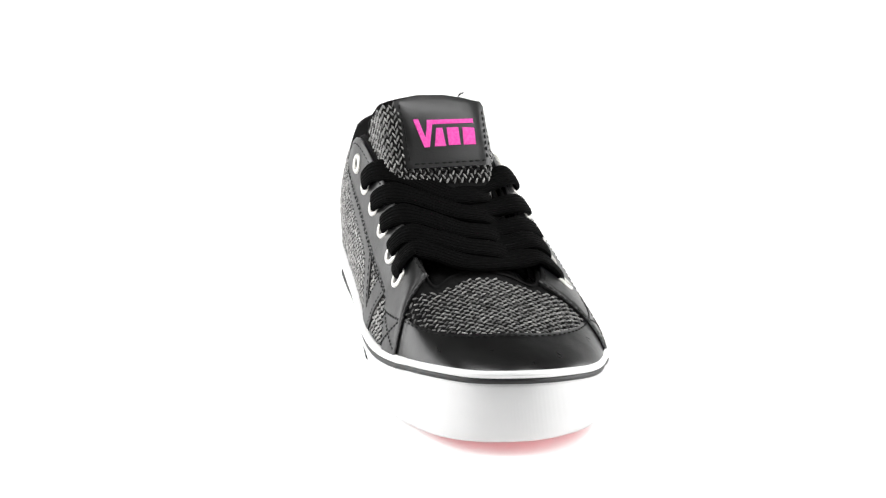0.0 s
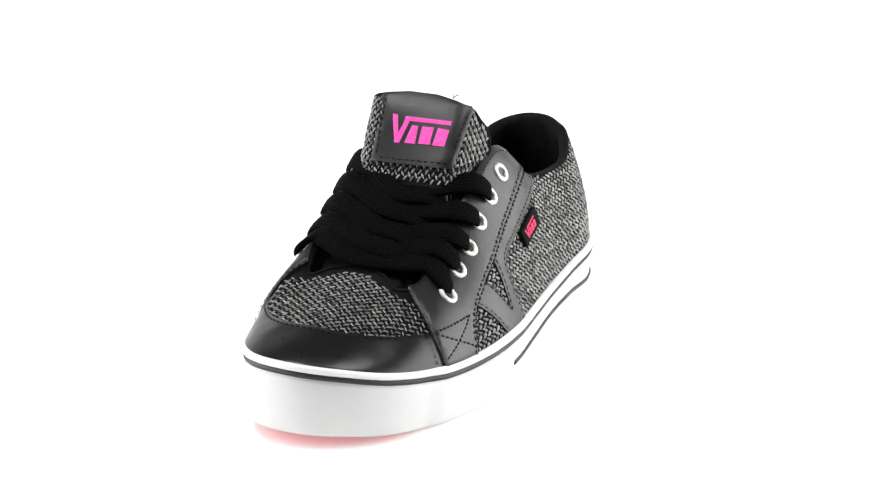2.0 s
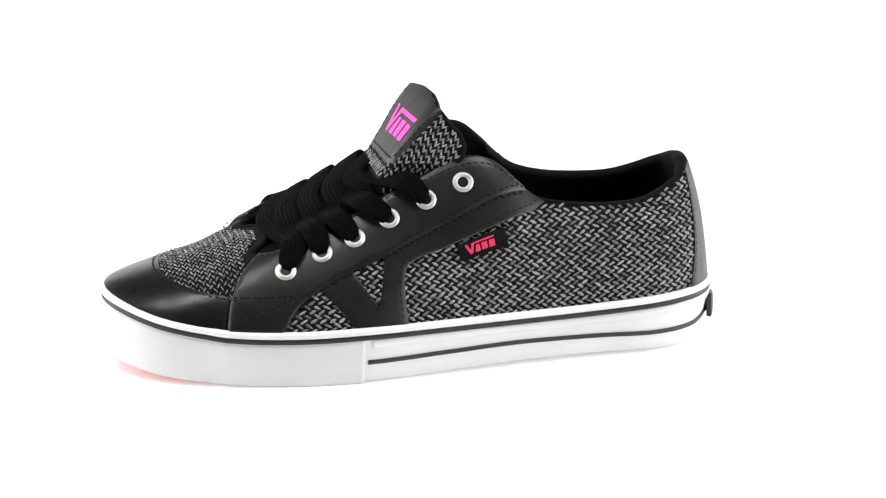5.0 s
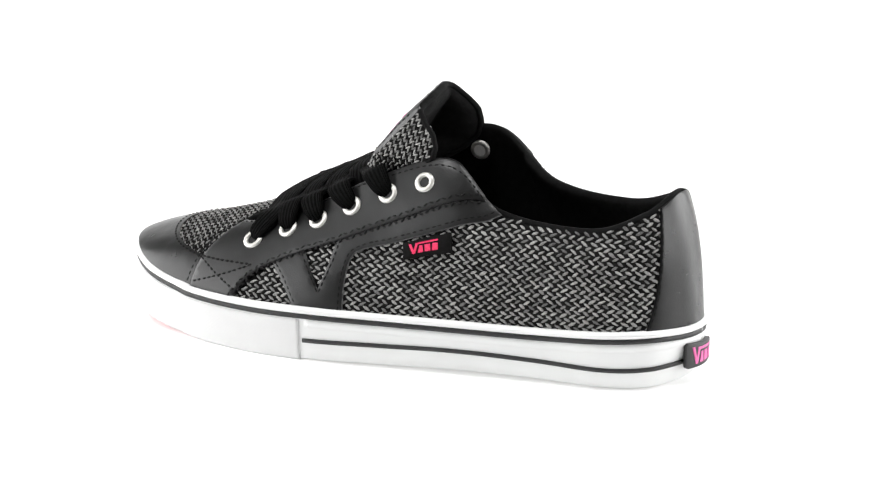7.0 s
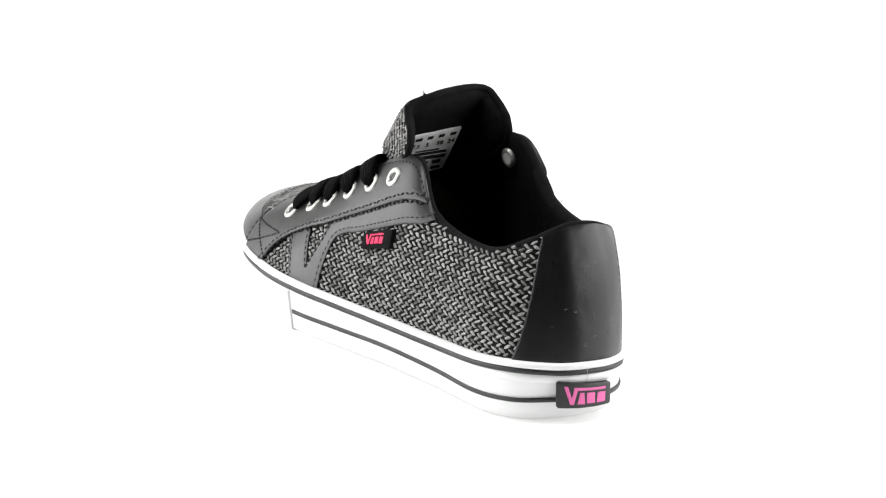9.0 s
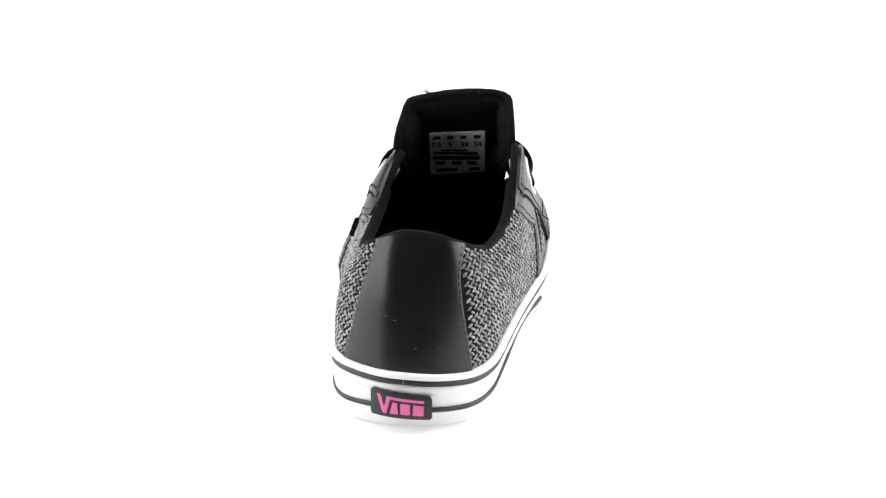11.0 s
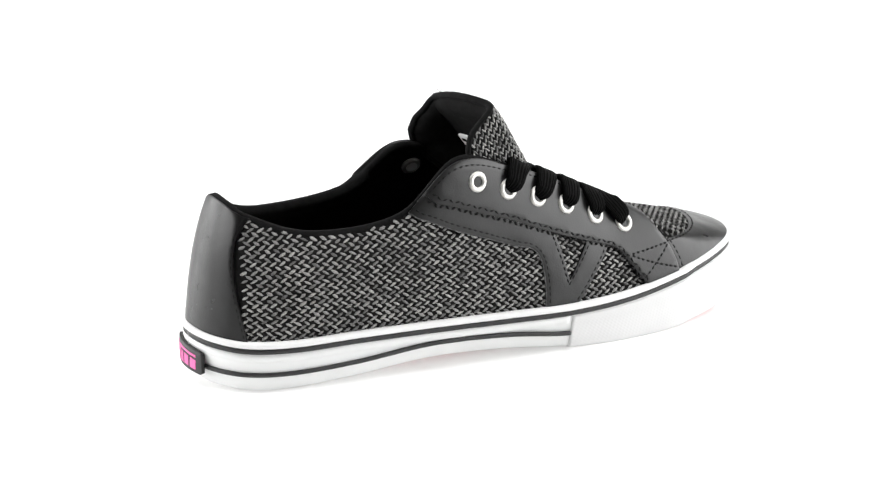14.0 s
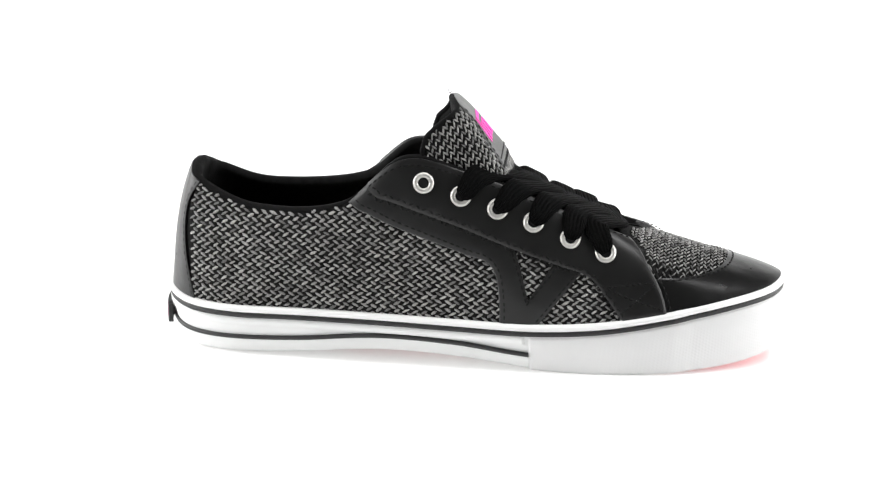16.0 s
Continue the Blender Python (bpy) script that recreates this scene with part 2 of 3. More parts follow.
def panel(name, outline, thick, material, parent, label="", holes=(), where=on_upper, scale=(UNIT_S, UNIT_H), cell=.0030):
    """A sheet of leather cut to an outline and laid on a surface, with softly rounded edges."""
    rings = [[(s * scale[0], h * scale[1]) for s, h in path(o + o[:1])[:-1]] for o in [outline, *holes]]
    pts, edges, kind = [], [], []
    for ring_ in rings:
        base = len(pts)
        n = len(ring_)
        pts += ring_
        kind += [0] * n
        edges += [(base + k, base + (k + 1) % n) for k in range(n)]
    count = len(pts)

    def within(x, y):
        return inside(rings[0], x, y) and not any(inside(r, x, y) for r in rings[1:])
    arr = np.array(pts)
    for ring_ in rings:
        n = len(ring_)
        for k in range(n):
            (x0, y0), (x1, y1) = ring_[k - 1], ring_[(k + 1) % n]
            d = math.hypot(x1 - x0, y1 - y0) or 1
            for sign in (1, -1):
                x, y = ring_[k][0] - sign * (y1 - y0) / d * .0008, ring_[k][1] + sign * (x1 - x0) / d * .0008
                if within(x, y) and np.hypot(*(arr - (x, y)).T).min() > .0007:
                    pts.append((x, y))
                    kind.append(1)
    lo, hi = arr.min(0), arr.max(0)
    for x in np.arange(lo[0], hi[0], cell):
        for y in np.arange(lo[1], hi[1], cell):
            if within(x, y) and np.hypot(*(arr - (x, y)).T).min() > .0018:
                pts.append((x, y))
                kind.append(1)
    v2, _, tris, orig, _, _ = geometry.delaunay_2d_cdt([Vector(p) for p in pts], edges, [], 0, 1e-7)
    verts, faces = [], []
    rim = []
    for p, o in zip(v2, orig):
        edge = any(k < count for k in o)
        verts.append(where(p.x / scale[0], p.y / scale[1], thick * (.84 if edge else 1.0))[0])
        rim.append(edge)
    for f in tris:
        c = sum((v2[k] for k in f), Vector((0, 0))) / 3
        if within(c.x, c.y):
            faces.append(tuple(f))
    used = {}
    for f in faces:
        for a, b in zip(f, f[1:] + f[:1]):
            used[(a, b)] = used.get((a, b), 0) + 1
    low = {}
    for a, b in [e for e in used if (e[1], e[0]) not in used]:
        for k in (a, b):
            if k not in low:
                low[k] = len(verts)
                verts += [verts[k], where(v2[k].x / scale[0], v2[k].y / scale[1], -.0006)[0]]
        faces.append((low[b], low[a], low[a] + 1, low[b] + 1))
    ob = raw(name, verts, faces, material, parent, label)
    return ob


def capsule(bm_verts, bm_faces, p, along, side, up, length, width, height):
    """Adds a small rounded stitch: a flat six-sided spindle."""
    base = len(bm_verts)
    for k, w in ((-.5, .22), (-.24, 1.0), (.24, 1.0), (.5, .22)):
        c = p + along * (k * length)
        bm_verts += [c + side * (-.5 * width * w), c + up * (height * .75 * w) + side * (-.28 * width * w), c + up * (height * .75 * w) + side * (.28 * width * w), c + side * (.5 * width * w)]
    for r in range(3):
        for j in range(3):
            a = base + r * 4 + j
            bm_faces.append((a, a + 1, a + 5, a + 4))
    bm_faces.append((base, base + 1, base + 2, base + 3))
    bm_faces.append((base + 15, base + 14, base + 13, base + 12))


def seam(line, parent, lift=.0010, where=on_upper, pitch=.0030, dash=.0021, width=.0008, scale=(UNIT_S, UNIT_H), zigzag=0.0):
    """A row of thread stitches along a line on a surface."""
    p2 = path(line, .0004) if scale[0] == UNIT_S else path([(a * scale[0] / UNIT_S, b * scale[1] / UNIT_H) for a, b in line], .0004)
    if scale[0] != UNIT_S:
        p2 = [(a * UNIT_S / scale[0], b * UNIT_H / scale[1]) for a, b in p2]
    p3 = [where(s, h, lift) for s, h in p2]
    verts, faces, run, k = [], [], 0.0, 0
    for (p, m), (q, _) in zip(p3, p3[1:]):
        d = q - p
        run += np.linalg.norm(d)
        if run >= pitch:
            run -= pitch
            k += 1
            a = d / (np.linalg.norm(d) + 1e-12)
            b = np.cross(m, a)
            if zigzag:
                a, b = a + b * (zigzag if k % 2 else -zigzag), b - a * (zigzag if k % 2 else -zigzag)
                a, b = a / np.linalg.norm(a), b / np.linalg.norm(b)
            capsule(verts, faces, p, a, b, m, dash, width, width * .45)
    return raw("stitching", verts, faces, THREAD, parent)


def cord(line, radius, lift, parent):
    """The raw edge of cut leather along a panel's border, its highlight painted in as a paler grey."""
    pts = [on_upper(s, h, lift) for s, h in path(line, .0012)]
    prof = []
    for k, (p, m) in enumerate(pts):
        t = pts[min(k + 1, len(pts) - 1)][0] - pts[max(k - 1, 0)][0]
        w = np.cross(m, t / np.linalg.norm(t))
        prof.append([p + m * (radius * math.cos(g)) + w * (radius * math.sin(g)) for g in np.linspace(0, 2 * math.pi, 6, endpoint=False)])
    v, f = strip(prof, False, True)
    return raw("cut_edge", v, f, RAW_EDGE, parent, "raw leather edge, highlight painted in pale grey")


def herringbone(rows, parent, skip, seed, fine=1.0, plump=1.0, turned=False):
    """Woven wool: rows of slanting yarn stitches, every row slanting against the next (turned: every column, and steeper). rows: lists of (column, place, normal, up, s, h)."""
    rng = random.Random(seed)
    sets = {True: ([], []), False: ([], [])}
    for r, row in enumerate(rows):
        for col, p, m, up, s, h in row:
            if skip(s, h):
                continue
            light = (r + col) % 2 == 0
            along = np.cross(up, m)
            tilt = radians((64 if turned else 30) + rng.uniform(-7, 7)) * (1 if (col if turned else r) % 2 else -1)
            d = along * math.cos(tilt) + up * math.sin(tilt)
            d /= np.linalg.norm(d)
            side = np.cross(m, d)
            jit = along * rng.uniform(-.0002, .0002) + up * rng.uniform(-.00018, .00018)
            v, f = sets[light]
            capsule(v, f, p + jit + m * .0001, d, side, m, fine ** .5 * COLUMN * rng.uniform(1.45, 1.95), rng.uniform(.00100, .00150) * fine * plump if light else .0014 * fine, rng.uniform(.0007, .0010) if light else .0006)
    for light, (v, f) in sets.items():
        tagged(raw("light_yarn" if light else "dark_yarn", v, f, YARN_LIGHT if light else YARN_DARK, parent, "pale grey wool yarn stitches" if light else "black wool yarn stitches"), kind="stuff")


COLUMN, ROW = .00205, .00178

# ---- the sneaker ----
sneaker = tagged(new("sneaker"), "black and grey herringbone wool sneaker, black laces, white rubber sole", "shoe")
rim = ring(RIM, SPAN)
rim_out = outward(rim[:, :2])
TAU = len(rim)


def at_rim(i, push, z):
    i = i % TAU
    push = push + float(np.interp(abs((i / SPAN + 12) % 24 - 12), [2.70, 3.0, 4.2, 6.5], [0, .0012, .0010, 0]))
    return np.array([*(rim[i, :2] + rim_out[i] * push), z])


def build_sole():
    sole = new("sole")
    sole.parent = sneaker
    # white sidewall, rounded under its bottom edge
    prof = []
    for i in range(TAU):
        zt, zb, tuck = rim[i, 2:5]
        prof.append([at_rim(i, -tuck - .026, zb + .0005), at_rim(i, -tuck - .0012, zb + .0003), at_rim(i, -tuck, zb + .0012), at_rim(i, -tuck * .75, zb + (zt - zb) * .25),
                     at_rim(i, -tuck * .35, zb + (zt - zb) * .55), at_rim(i, -.0002, zt - .0062), at_rim(i, -.0003, zt - .0010), at_rim(i, -.0030, zt - .0006), at_rim(i, -.0060, zt - .004)])
    v, f = strip(prof, True)
    raw("sidewall", v, [q[::-1] for q in f], WHITE, sole, "smooth white rubber sidewall")
    # rounded white edge and black line under it
    def band(name, mat, z0, z1, push, bulge, label, first=0, last=None, zs=None):
        last = TAU if last is None else last
        closed = last - first == TAU
        prof = []
        for i in range(first, last + (0 if closed else 1)):
            base = rim[i % TAU, 2] if zs is None else zs(i)
            a, b = base + z0, base + z1
            zt, zb, tuck = rim[i % TAU, 2:5]
            def lean(z):
                return -tuck * min(max((zt - .006 - z) / (zt - zb), 0), 1)
            prof.append([at_rim(i, lean(a) + push - .0012, a), at_rim(i, lean(a) + push, a + .0002), at_rim(i, lean((a + b) / 2) + push + bulge, (a + b) / 2), at_rim(i, lean(b) + push, b - .0002), at_rim(i, lean(b) + push - .0022, b)])
        v, f = strip(prof, closed)
        if not closed:
            k = len(prof[0])
            f += [tuple(range(k)), tuple(len(v) - 1 - j for j in range(k))]
        return raw(name, v, [q[::-1] for q in f], mat, sole, label)
    band("edge_strip", PIPING, -.0026, .0002, .0006, .0006, "raised rounded white rubber edge strip")
    band("upper_stripe", BLACK, -.0052, -.0027, .0001, .0002, "black rubber stripe round the sole")
    band("foxing_tape", WHITE, -.0088, -.0053, .0002, .0001, "white rubber tape under the stripe", int(5.0 * SPAN), int(18.9 * SPAN))
    low = ring([[z] for z in LOW_LINE], SPAN)[:, 0]
    band("lower_stripe", BLACK, -.0011, .0011, .0002, .0002, "thin black stripe round the heel half", int(4.95 * SPAN), int(18.98 * SPAN), lambda i: low[i % TAU])
    # thicker toe bumper
    prof = []
    for i in range(int(18.98 * SPAN) - TAU, int(4.95 * SPAN)):
        zt, zb, tuck = rim[i % TAU, 2:5]
        prof.append([at_rim(i, -tuck - .006, zb + .0002), at_rim(i, -tuck + .0002, zb + .0001), at_rim(i, -tuck + .0006, zb + .0012), at_rim(i, -tuck * .75 + .0007, zb + (zt - zb) * .25),
                     at_rim(i, -tuck * .35 + .0007, zb + (zt - zb) * .55), at_rim(i, .0006, zt - .0066), at_rim(i, .0002, zt - .0056), at_rim(i, -.0020, zt - .0054)])
    v, f = strip(prof, False)
    k = len(prof[0])
    f += [tuple(range(k)), tuple(len(v) - 1 - j for j in range(k))]
    raw("toe_bumper", v, [q[::-1] for q in f], BUMPER, sole, "thick white rubber toe bumper with fine pressed grain")
    # red pink outsole, its waffle underside turned up at the toe
    prof = []
    for i in range(TAU):
        zt, zb, tuck = rim[i, 2:5]
        c = np.array([.55 * rim[i, 0] + .004, .3 * rim[i, 1] + .003])
        s = i / SPAN
        deep = .0030 if s < 4 or s > 20 else .022
        e = at_rim(i, -tuck - deep, zb)
        prof.append([at_rim(i, -tuck - deep - .0015, zb + .0020), at_rim(i, -tuck - deep + .0005, zb + .0012), e, np.array([*(e[:2] * .5 + c * .5), zb * .55]), np.array([*c, max(zb * .15, 0.0)])])
    v, f = strip(prof, True)
    n = len(prof[0])
    f.append(tuple(i * n + n - 1 for i in range(TAU)))
    raw("outsole", v, f, PINK, sole, "red pink rubber outsole curling up at the toe")
    # overlap joint at the heel
    i = int(12.0 * SPAN)
    p = [at_rim(i, -.0004 + .0006, z) for z in np.linspace(.0068, .0245, 8)]
    prof = [[q + np.array([0, d, 0]) + np.array([e, 0, 0]) for d, e in ((-.0003, .0006), (0, -.0002), (.0003, .0006))] for q in p]
    v, f = strip(prof, False)
    raw("joint", v, f, rubber("joint shade", (0.58, 0.59, 0.58), 0.6), sole)
    return sole


LOW_LINE = [.010, .010, .010, .010, .0095, .0095, .0102, .0108, .0100, .0090, .0095, .0102, .0098, .0090, .0082, .0080, .0092, .0122, .0112, .0078, .009, .010, .010, .010]


def heel_label():
    """Rubber patch across the back of the sole, with a pink print of plain shapes."""
    def where(a, b, lift):
        i = (11.0 + a * 1.75) * SPAN
        k, u = int(i), i - int(i)
        z = (.0190 - .0032 * a) * b + (.0078 - .0015 * a) * (1 - b)
        p, q = at_rim(k, .0002 + lift, z), at_rim(k + 1, .0002 + lift, z)
        n = rim_out[k % TAU]
        return p * (1 - u) + q * u, np.array([n[0], n[1], 0])
    sc = (.027, .0113)
    lab = panel("heel_label", [(0.03, 0), (.97, 0), (1, .08), (1, .92), (.97, 1), (.03, 1), (0, .92), (0, .08)], .0016, BLACK, sneaker, "small black rubber heel label with pink print", where=where, scale=sc)
    logo_shapes(lab, lambda a, b, lift: where(.12 + a * .78, .15 + b * .72, lift + .0014), (.020, .008), PINK_PAINT, .0004)


def logo_shapes(parent, where, scale, mat, lift):
    """The mark as plain shapes: a bent bar that runs on along the top and three upright blocks."""
    shapes = [[(.0, .98), (.085, .98), (.165, .34), (.205, .66), (.225, .95), (.98, .95), (.98, .80), (.305, .80), (.215, .0), (.13, .0)]]
    shapes += [[(.30, .02), (.48, .02), (.46, .66), (.36, .66)], [(.53, .04), (.72, .04), (.72, .66), (.53, .66)], [(.77, .03), (.97, .03), (.98, .62), (.79, .66)]]
    for s in shapes:
        panel("print_shape", s, lift, mat, parent, where=where, scale=scale, cell=.004)


# -- the panels of the upper, as outlines over (s, h) --
EYESTAY_LOW_L = smooth_path([(7.72, .96), (7.2, .80), (6.65, .69), (6.0, .59), (5.4, .525), (4.85, .475), (4.3, .375), (3.97, .23), (3.80, .0)])
EYESTAY_LOW_R = smooth_path([(16.46, .96), (16.75, .80), (17.25, .69), (17.95, .62), (18.4, .575), (19.35, .50), (19.9, .43), (20.1, .26), (20.27, .0)])
FRONT_L = smooth_path([(3.05, .0), (2.92, .25), (2.76, .55), (2.59, .82), (2.50, 1.0)])
FRONT_R = smooth_path([(20.88, .0), (20.95, .25), (21.02, .55), (21.2, .82), (21.35, 1.0)])
STRIPE_L = smooth_path([(8.02, .97), (7.6, .78), (7.0, .61), (6.2, .48), (5.78, .44), (5.60, .39), (5.52, .22), (5.50, .0)])
STRIPE_R = smooth_path([(16.17, .97), (16.5, .78), (17.05, .59), (18.0, .46), (18.33, .43), (18.48, .34), (18.55, .16), (18.57, .0)])
ARM_L = smooth_path([(4.80, .0), (4.55, .22), (4.28, .385)])
ARM_R = smooth_path([(19.05, .0), (19.4, .24), (19.77, .46)])
WINDOW_L = [(4.86, .498), (5.37, .545), (5.30, .38), (5.15, .16), (5.03, .30)]
WINDOW_R = [(18.67, .580), (19.31, .530), (19.08, .34), (18.92, .20), (18.83, .36)]
COUNTER_L = smooth_path([(10.55, 1.0), (10.42, .80), (10.30, .52), (10.15, .25), (9.93, .0)])
COUNTER_R = smooth_path([(14.03, 1.0), (13.72, .78), (13.68, .57), (13.78, .34), (14.02, .0)])
CAP_EDGE = smooth_path([(-3.05, .40), (-2.6, .42), (-2.0, .465), (-1.1, .470), (0, .455), (1.0, .450), (1.9, .445), (2.5, .41), (3.0, .36)])


def shift(line, d):
    """The line moved by d metres sideways, to its left."""
    out = []
    for k, (s, h) in enumerate(line):
        (s0, h0), (s1, h1) = line[max(k - 1, 0)], line[min(k + 1, len(line) - 1)]
        x, y = (s1 - s0) * UNIT_S, (h1 - h0) * UNIT_H
        n = math.hypot(x, y) or 1
        out.append((s - y / n * d / UNIT_S, h + x / n * d / UNIT_H))
    return out


def build_upper():
    n = len(GRID)
    upper = new("upper")
    upper.parent = sneaker
    v, f = strip(GRID, True)
    cloth_body = raw("cloth_body", v, f, CLOTH, upper, "grey and black herringbone wool cloth")
    # black lining, rolled over the edge of the opening
    prof = []
    for i in range(n):
        t, m = GRID[i, -1], NORM[i, -1]
        up = GRID[i, -1] - GRID[i, -3]
        up = up / np.linalg.norm(up)
        th = .0042 if 7.6 * SPAN < i < 16.5 * SPAN else .0026
        roll = [t + m * .0006 - up * .0010, t + m * .0008 + up * .0006, t - m * th * .3 + up * .0018, t - m * th * .8 + up * .0010]
        prof.append(roll + [GRID[i, j] - NORM[i, j] * th for j in range(ROWS, -1, -3)])
    v, f = strip(prof, True)
    raw("lining", v, f, LINING, upper, "black textile lining and rolled collar")
    v = [np.array([*(rim[i, :2] - rim_out[i] * .004), rim[i, 2] - .001]) for i in range(n)]
    raw("insole", v, [tuple(range(n))], LINING, upper, "black insole")
    # leather
    panel("toe_cap", path([(s, 0.0) for s in np.linspace(-3.4, 3.4, 9)]) + [(3.4, .36)] + CAP_EDGE[::-1] + [(-3.4, .40)], .0010, CAP_LEATHER, upper, "smooth black leather toe cap")
    seam([(s, h - .03) for s, h in CAP_EDGE], upper, .0011)
    for side, low, front, arm, stripe, window in (("L", EYESTAY_LOW_L, FRONT_L, ARM_L, STRIPE_L, WINDOW_L), ("R", EYESTAY_LOW_R, FRONT_R, ARM_R, STRIPE_R, WINDOW_R)):
        top = [(s, 1.0) for s in np.linspace(front[-1][0], low[0][0], 40)]
        panel("eyestay", top + low + front[:-1], .0026, LEATHER, upper, "black leather eyelet panel")
        join = [p for p in low if p[1] > .30]
        if side == "L":
            join = [p for p in join if p[0] > arm[-1][0]]
        else:
            join = [p for p in join if p[0] < arm[-1][0]]
        outline = stripe + [(stripe[-1][0] + (arm[0][0] - stripe[-1][0]) * k / 8, 0.0) for k in range(1, 8)] + arm + [(s, h + .07) for s, h in join[::-1]]
        panel("side_stripe", outline, .0016, LEATHER, upper, "black leather side stripe with a pointed cut-out", holes=[window])
        sign = 1 if side == "L" else -1
        seam(shift(low, .0016 * -sign), upper, .0027, zigzag=.5)
        seam(shift(low, -.0006 * -sign), upper, .0019, zigzag=.9, width=.0011)
        seam(shift(top, -.0024 * sign), upper, .0025)
        seam(shift(front, .0022 * sign), upper, .0024)
        seam(shift(stripe, .0017 * -sign), upper, .0015)
        cord(front, .00045, .0017, upper)
        cord(stripe, .0003, .0012, upper)
        seam(shift(arm, .0015 * -sign), upper, .0015)
        cx, cy = sum(p[0] for p in window) / len(window), sum(p[1] for p in window) / len(window)
        border = [(cx + (a - cx) * 1.30, cy + (b - cy) * 1.16) for a, b in window]
        seam(border[1:] + border[:1], upper, .0016)
        # crossed stitching where the eyelet panel meets the sole
        a, b = front[2], low[-3]
        c, d = (front[int(len(front) * .42)][0], .36), (low[-7][0], .34)
        for line in ((c, d), (c, b), ((a[0], .05), d)):
            seam(list(line), upper, .0026, pitch=.0026, dash=.0019, width=.0010)
    heel = [(COUNTER_L[0][0] + (COUNTER_R[0][0] - COUNTER_L[0][0]) * k / 30, 1.0) for k in range(31)]
    foot = [(COUNTER_R[-1][0] + (COUNTER_L[-1][0] - COUNTER_R[-1][0]) * k / 30, 0.0) for k in range(1, 30)]
    panel("heel_counter", heel + COUNTER_R[1:] + foot + COUNTER_L[::-1][:-1], .0014, CAP_LEATHER, upper, "smooth black leather heel counter")
    seam(shift(COUNTER_L, .0020), upper, .0012)
    seam(shift(COUNTER_R, -.0020), upper, .0012)
    build_weave(cloth_body)


def level_rows(levels, s_range):
    """Level rows round one side of the upper. Every row counts its columns from the same upright line over the middle of the shoe."""
    fine = np.arange(s_range[0], s_range[1], .04)
    rows = []
    for z in levels:
        line, hs, ss = [], [], []
        for s in fine:
            a = (s * SPAN) % len(GRID)
            i, u = int(a), a - int(a)
            col = GRID[i] * (1 - u) + GRID[(i + 1) % len(GRID)] * u
            val = np.maximum.accumulate(col[:, 2])
            k = int(np.searchsorted(val, z))
            if k <= 0 or k > ROWS:
                continue
            h = (k - 1 + (z - val[k - 1]) / max(val[k] - val[k - 1], 1e-9)) / ROWS
            line.append(on_upper(s, h)[0])
            hs.append(h)
            ss.append(s)
        if len(line) < 3:
            rows.append([])
            continue
        line = np.array(line)
        arc = np.concatenate([[0], np.cumsum(np.linalg.norm(np.diff(line, axis=0), axis=1))])
        order = np.argsort(line[:, 0])
        arc = arc - np.interp(-.03, line[order, 0], arc[order])
        row = []
        for c in range(int(arc[0] / COLUMN), int(arc[-1] / COLUMN) + 1):
            s, h = float(np.interp(c * COLUMN, arc, ss)), float(np.interp(c * COLUMN, arc, hs))
            p, m = on_upper(s, h)
            up = np.array([0, 0, 1.0]) - m * m[2]
            row.append((c, p, m, up / np.linalg.norm(up), s, h))
        rows.append(row)
    return rows


def vamp_rows():
    """Rows across the vamp, in a square grid seen from above."""
    n = len(GRID)
    idx = np.array([i % n for i in range(-64, 65)])
    flat = GRID[idx][:, :, :2]
    rows = []
    for r, x in enumerate(np.arange(.136, .078, -ROW * .82)):
        row = []
        for c in range(-22, 23):
            goal = np.array([x, c * COLUMN * .9])
            d = np.hypot(*(flat - goal).transpose(2, 0, 1))
            i, j = np.unravel_index(d.argmin(), d.shape)
            if d[i, j] > .004:
                continue
            s, h = (i - 64) / SPAN, j / ROWS
            for _ in range(4):
                p = on_upper(s, h)[0][:2]
                jac = np.column_stack([(on_upper(s + .03, h)[0][:2] - p) / .03, (on_upper(s, h + .01 if h < .98 else h - .01)[0][:2] - p) / (.01 if h < .98 else -.01)])
                if abs(np.linalg.det(jac)) < 1e-9:
                    break
                step = np.linalg.solve(jac, goal - p)
                s, h = s + float(np.clip(step[0], -.3, .3)), float(np.clip(h + np.clip(step[1], -.1, .1), 0, 1))
            p, m = on_upper(s, h)
            if np.hypot(*(p[:2] - goal)) > .0008 or m[2] < .15:
                continue
            up = np.array([-1.0, 0, 0])
            up = up - m * (up @ m)
            row.append((c, p, m, up / np.linalg.norm(up), s, h))
        rows.append(row)
    return rows


